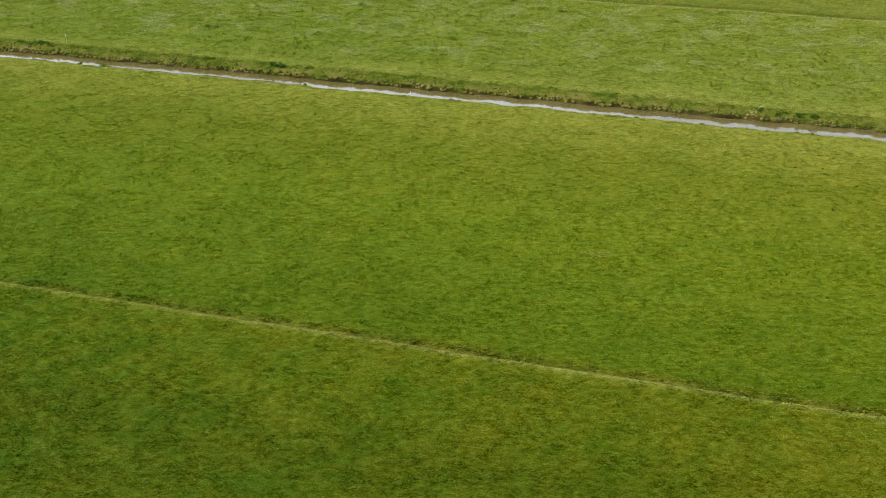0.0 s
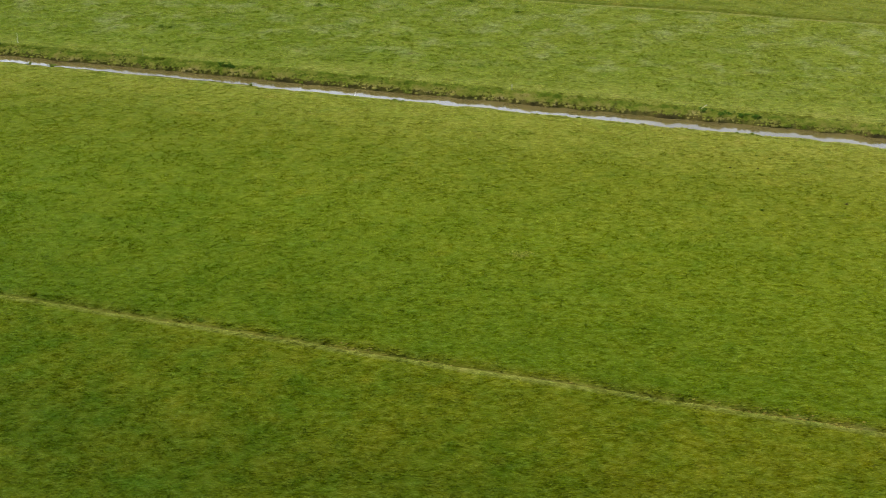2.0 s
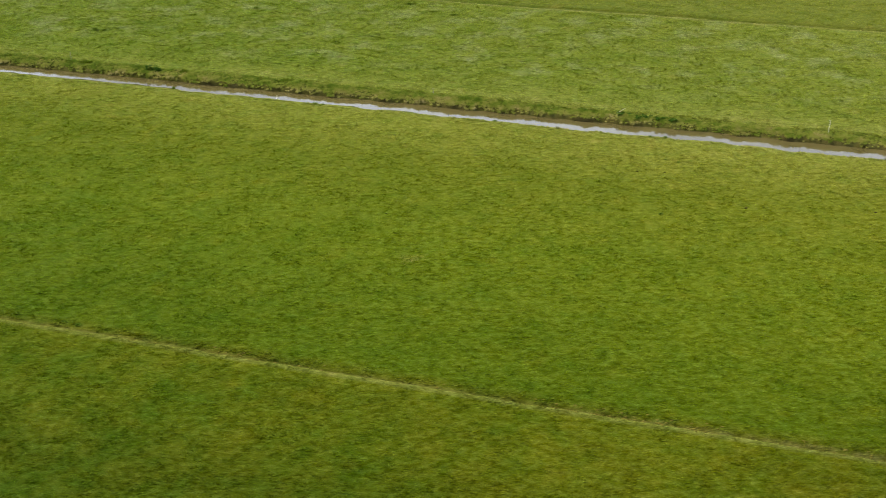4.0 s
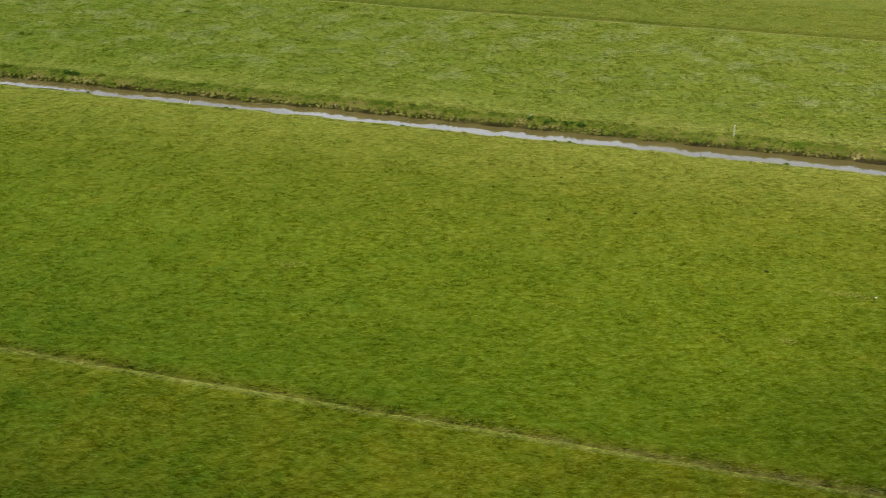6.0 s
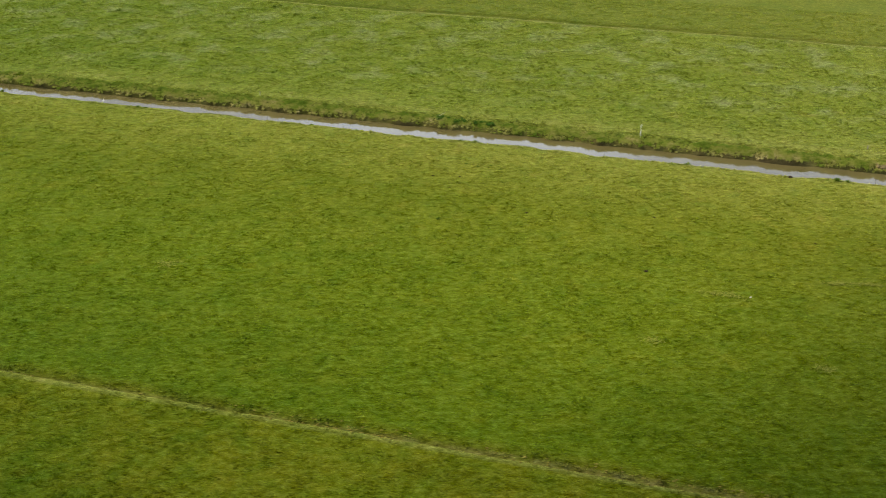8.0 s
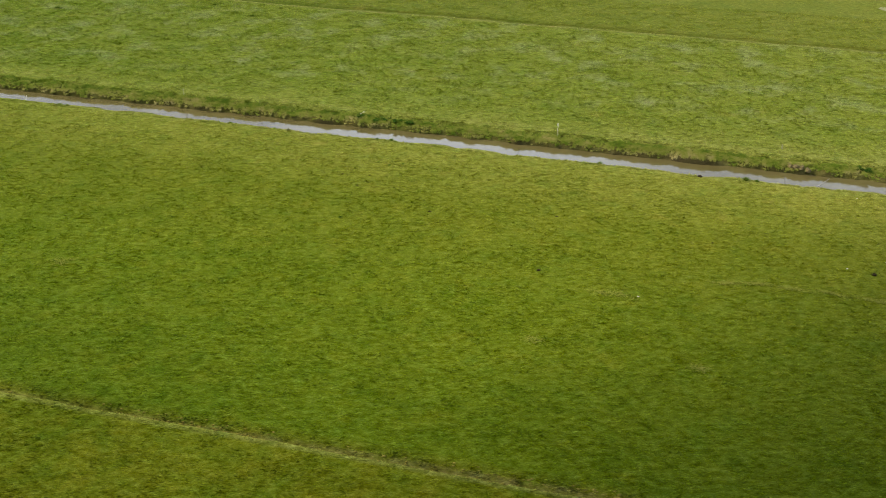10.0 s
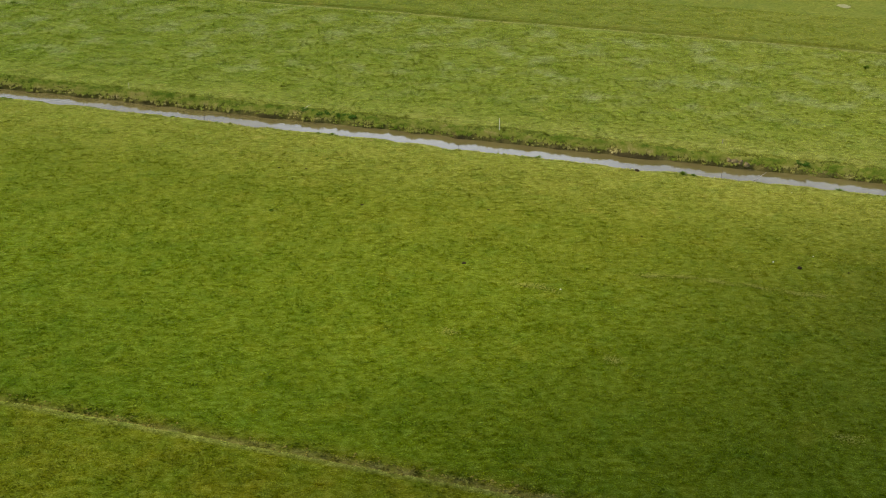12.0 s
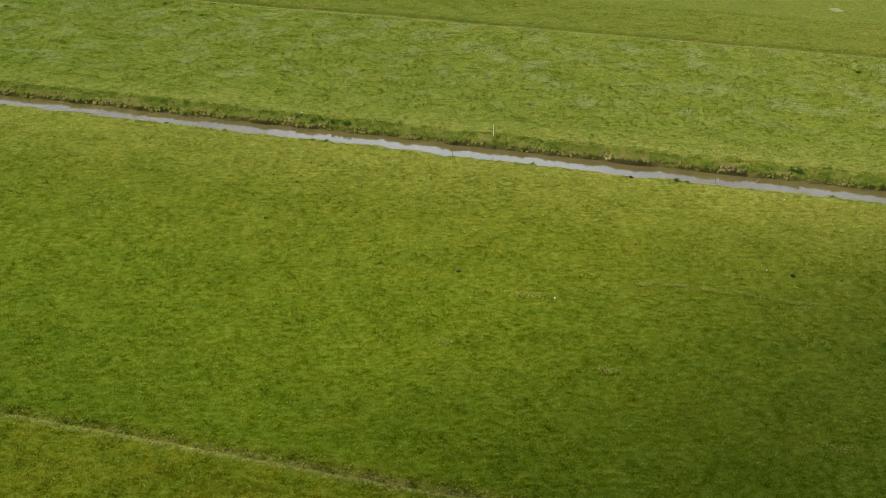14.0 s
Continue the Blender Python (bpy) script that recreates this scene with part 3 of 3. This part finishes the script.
for k, (x, y, reach, tall) in enumerate([(16.1, 46.15, 0.12, 0.06), (23.6, 60.5, 0.12, 0.06), (24.4, 60.7, 0.10, 0.05), (25.0, 60.1, 0.11, 0.05), (22.9, 61.0, 0.10, 0.05), (21.26, 53.1, 0.16, 0.1), (-6.9, 41.2, 0.2, 0.10), (-7.6, 41.5, 0.16, 0.09)]):
    sedge(x, y, reach, tall, "small dark tuft in the grazed grass", k + 30)
for k, (x, y, reach, tall) in enumerate([(62.69, 79.32, 0.4, 0.25), (-7.89, 95.63, 0.5, 0.2), (5.87, 97.4, 0.4, 0.2), (9.86, 93.55, 0.4, 0.18), (-4.0, 87.33, 0.22, 0.08), (-5.93, 87.11, 0.2, 0.07), (-20.28, 88.5, 0.6, 0.2), (-19.5, 88.4, 0.4, 0.16)]):
    sedge(x, y, reach, tall, "dark coarse tuft in the far meadow", k + 50)


def weed(x, y, reach, tall, seed):
    """A clump of broad-leaved weeds: upright stems with oval leaves."""
    r = random.Random(seed)
    u, v = uv_of(x, y)
    ob = new("weed_clump")
    ob.matrix_world = pose(x, y, float(mesh_z(u, v)) - 0.02, 0, 0, 51 * seed)
    for _ in range(7):
        a, d = r.uniform(0, 2 * math.pi), reach * math.sqrt(r.random()) * 0.8
        px, py, h = d * math.cos(a), d * math.sin(a), tall * r.uniform(0.6, 1.0)
        stem = part("stem", rod(h, 0.008, 0.004, 5), M_SEDGE, ob)
        stem.matrix_basis = pose(px, py, 0, r.uniform(-10, 10), r.uniform(-10, 10), 0)
        bm = bmesh.new()
        for k in range(16):
            t, z, ln = r.uniform(0, 2 * math.pi), h * r.uniform(0.1, 1.0), r.uniform(0.10, 0.2)
            way, side = Vector((math.cos(t), math.sin(t), 0)), Vector((-math.sin(t), math.cos(t), 0))
            foot = Vector((0, 0, z))
            p = [bm.verts.new(c) for c in (foot, foot + way * ln * 0.5 + side * ln * 0.28 + Vector((0, 0, 0.05)), foot + way * ln + Vector((0, 0, -0.01)), foot + way * ln * 0.5 - side * ln * 0.28 + Vector((0, 0, 0.05)), foot + way * ln * 0.5 + Vector((0, 0, 0.02)))]
            for i in range(4):
                bm.faces.new((p[i], p[(i + 1) % 4], p[4]))
        part("foliage", bm, M_WEED, stem)
    return tagged(ob, "dark green broad-leaved weed clump on the bank", "weed", "weeds on the bank")


for k, (x, y, reach, tall) in enumerate([(-33.2, 83.6, 0.75, 0.35), (-32.4, 83.45, 0.5, 0.3), (-13.05, 78.33, 0.6, 0.35), (-12.5, 78.1, 0.4, 0.3), (21.3, 68.7, 0.6, 0.24), (22.5, 68.4, 0.55, 0.22), (23.6, 68.1, 0.6, 0.22), (24.5, 67.8, 0.45, 0.2), (52.3, 60.48, 0.5, 0.22)]):
    weed(x, y, reach, tall, k + 1)


# ---- small things in the grass ----
def lump(name, x, y, size, flatness, mat, label, category, seed, group=""):
    bm = bmesh.new()
    bmesh.ops.create_icosphere(bm, subdivisions=3, radius=1.0)
    for w in bm.verts:
        k = 1 + 0.35 * noise.noise(w.co * 1.7 + Vector((seed * 3.1, 0, 0))) + 0.15 * noise.noise(w.co * 4.5 + Vector((0, seed * 2.3, 0)))
        w.co = Vector((w.co.x * k * size, w.co.y * k * size * 0.8, max(w.co.z, -0.25) * k * size * flatness))
    ob = part(name, bm, mat)
    u, v = uv_of(x, y)
    ob.matrix_world = pose(x, y, float(mesh_z(u, v)) + 0.005, 0, 0, 67 * seed)
    return tagged(ob, label, category, group)


lump("dung_pat", 48.23, 47.1, 0.14, 0.6, M_DUNG, "dark lump of dung in the short grass", "dung", 1, "dung in the pasture")
lump("dung_pat", 42.1, 59.1, 0.16, 0.6, M_DUNG, "dark lump of dung by the ditch's edge", "dung", 2, "dung in the pasture")
lump("dung_pat", 31.66, 47.3, 0.12, 0.35, M_DUNG, "flat dark dung pat in the short grass", "dung", 3, "dung in the pasture")
for k, (x, y, size) in enumerate([(20.9, 59.1, 0.13), (21.9, 57.4, 0.09), (22.5, 59.0, 0.12), (26.14, 53.95, 0.16), (33.1, 53.45, 0.13), (40.98, 50.44, 0.1), (43.41, 52.8, 0.08), (5.45, 60.1, 0.1), (6.3, 53.1, 0.09), (50.5, 46.65, 0.1)]):
    lump("dung_pat", x, y, size * 0.62, 0.3, M_DUNG, "flat dark dung pat in the short grass", "dung", k + 11, "dung in the pasture")
for k, (x, y, size) in enumerate([(48.1, 61.3, 0.16), (48.4, 61.15, 0.2), (48.75, 61.05, 0.17), (49.05, 60.9, 0.2), (49.3, 60.75, 0.13), (40.3, 62.42, 0.15), (40.6, 62.33, 0.18), (51.45, 59.45, 0.14)]):
    lump("earth_clod", x - 0.05, y - 0.16, size * 1.2, 0.8, M_CLAY, "brown clod of clay slumped from the ditch bank", "clod", k + 31, "slumped clods on the bank")
lump("stone", 50.4, 56.1, 0.035, 0.6, M_STONE, "small white stone in the short grass", "stone", 8, "white stones in the grass")
lump("stone", 36.19, 44.7, 0.045, 0.6, M_STONE, "small white stone in the short grass", "stone", 4, "white stones in the grass")
lump("stone", 49.3, 48.4, 0.035, 0.5, M_STONE, "small white stone in the short grass", "stone", 5, "white stones in the grass")
lump("stone", 47.1, 47.74, 0.04, 0.6, M_STONE, "small white stone in the short grass", "stone", 6, "white stones in the grass")
lump("sand_heap", 67.1, 97.8, 0.7, 0.08, M_SAND, "low heap of pale dry sand in the far field", "sand heap", 7)


def straw_patch(x, y, length, width, turn, seed):
    """A scuffed place where dead, bleached blades lie flat among the green."""
    r = random.Random(seed)
    bm = bmesh.new()
    for _ in range(int(150 * length)):
        px = r.gauss(0, 0.26) * length
        py = r.gauss(0, 0.30) * width + 0.10 * math.sin(3.0 * px + seed)
        a, ln, w = r.uniform(0, 2 * math.pi), r.uniform(0.05, 0.13), r.uniform(0.006, 0.013)
        way, side, foot = Vector((math.cos(a), math.sin(a), 0)), Vector((-math.sin(a), math.cos(a), 0)), Vector((px, py, r.uniform(0.0, 0.02)))
        p = [bm.verts.new(c) for c in (foot - side * w, foot + side * w, foot + way * ln * 0.6 + side * w + Vector((0, 0, 0.012)), foot + way * ln + Vector((0, 0, r.uniform(0.0, 0.02))))]
        bm.faces.new((p[0], p[1], p[2]))
        bm.faces.new((p[0], p[2], p[3]))
    u, v = uv_of(x, y)
    ob = part("dry_grass", bm, M_STRAW)
    ob.matrix_world = pose(x, y, float(mesh_z(u, v)) + 0.055, 0, 0, turn)
    return tagged(ob, "scuffed patch of pale bleached grass in the pasture", "grass patch", "bleached patches in the pasture")


for k, (x, y, length, width, turn) in enumerate([(34.97, 44.85, 2.2, 0.5, -22), (30.89, 40.65, 0.8, 0.5, 0), (45.98, 33.37, 1.0, 0.6, 10), (37.75, 38.63, 1.0, 0.5, -5), (7.85, 47.8, 1.3, 0.8, 5), (40.7, 46.1, 1.5, 0.35, -8), (42.2, 45.95, 1.6, 0.3, -14), (43.8, 45.5, 1.6, 0.3, -14), (45.5, 45.1, 1.4, 0.3, -15), (47.3, 44.55, 1.7, 0.35, -10), (48.4, 44.4, 1.0, 0.3, -6)]):
    straw_patch(x, y, length, width, turn, k + 1)


# crumbled soil along the furrow
def clods():
    n = 2600
    u = rng.uniform(-30, 48, n)
    v = 37.70 + rng.normal(0, 1, n) * (0.05 + 0.004 * np.clip(u, 0, 30)) + 0.3 * (rng.uniform(0, 1, n) < 0.3)
    bias = value_noise(u, u * 0, 2.0, 31) + 0.03 * (u - 8)
    keep = bias > rng.uniform(-0.2, 1.4, n)
    u, v = u[keep], v[keep]
    x, y = xy_of(u, v)
    z = mesh_z(u, v)
    n = len(u)
    s = rng.uniform(0.02, 0.085, n)
    shape = np.array([(1, 0, 0), (0, 1, 0), (-1, 0, 0), (0, -1, 0), (0, 0, 0.55), (0, 0, -0.6)])
    pts = shape[None] * rng.uniform(0.6, 1.3, (n, 6, 1)) * s[:, None, None]
    a = rng.uniform(0, 6.28, n)
    rx, ry = pts[..., 0] * np.cos(a)[:, None] - pts[..., 1] * np.sin(a)[:, None], pts[..., 0] * np.sin(a)[:, None] + pts[..., 1] * np.cos(a)[:, None]
    pts = np.stack([rx + x[:, None], ry + y[:, None], pts[..., 2] + z[:, None] + 0.01], 2)
    tri = np.array([(0, 1, 4), (1, 2, 4), (2, 3, 4), (3, 0, 4), (1, 0, 5), (2, 1, 5), (3, 2, 5), (0, 3, 5)])
    faces = (np.arange(n)[:, None, None] * 6 + tri[None]).reshape(-1, 3)
    return tagged(mesh_from("soil_clods", pts.reshape(-1, 3), faces, M_SOIL), "brown crumbled soil along the furrow", "soil", kind="stuff")


clods()


# ---- the unseen cloud, added to cast the shadow on the pasture ----
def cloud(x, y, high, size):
    """A small unseen cumulus put up the sun's way from the point it shades."""
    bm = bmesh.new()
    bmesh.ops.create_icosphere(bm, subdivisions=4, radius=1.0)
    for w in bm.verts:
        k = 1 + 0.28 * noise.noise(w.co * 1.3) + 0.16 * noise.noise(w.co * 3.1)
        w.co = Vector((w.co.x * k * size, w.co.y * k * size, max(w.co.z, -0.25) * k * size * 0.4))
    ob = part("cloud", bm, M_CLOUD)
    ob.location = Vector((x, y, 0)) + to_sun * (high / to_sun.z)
    return tagged(ob, "small white cumulus cloud out of view, added to shade the pasture", "cloud", kind="structure")


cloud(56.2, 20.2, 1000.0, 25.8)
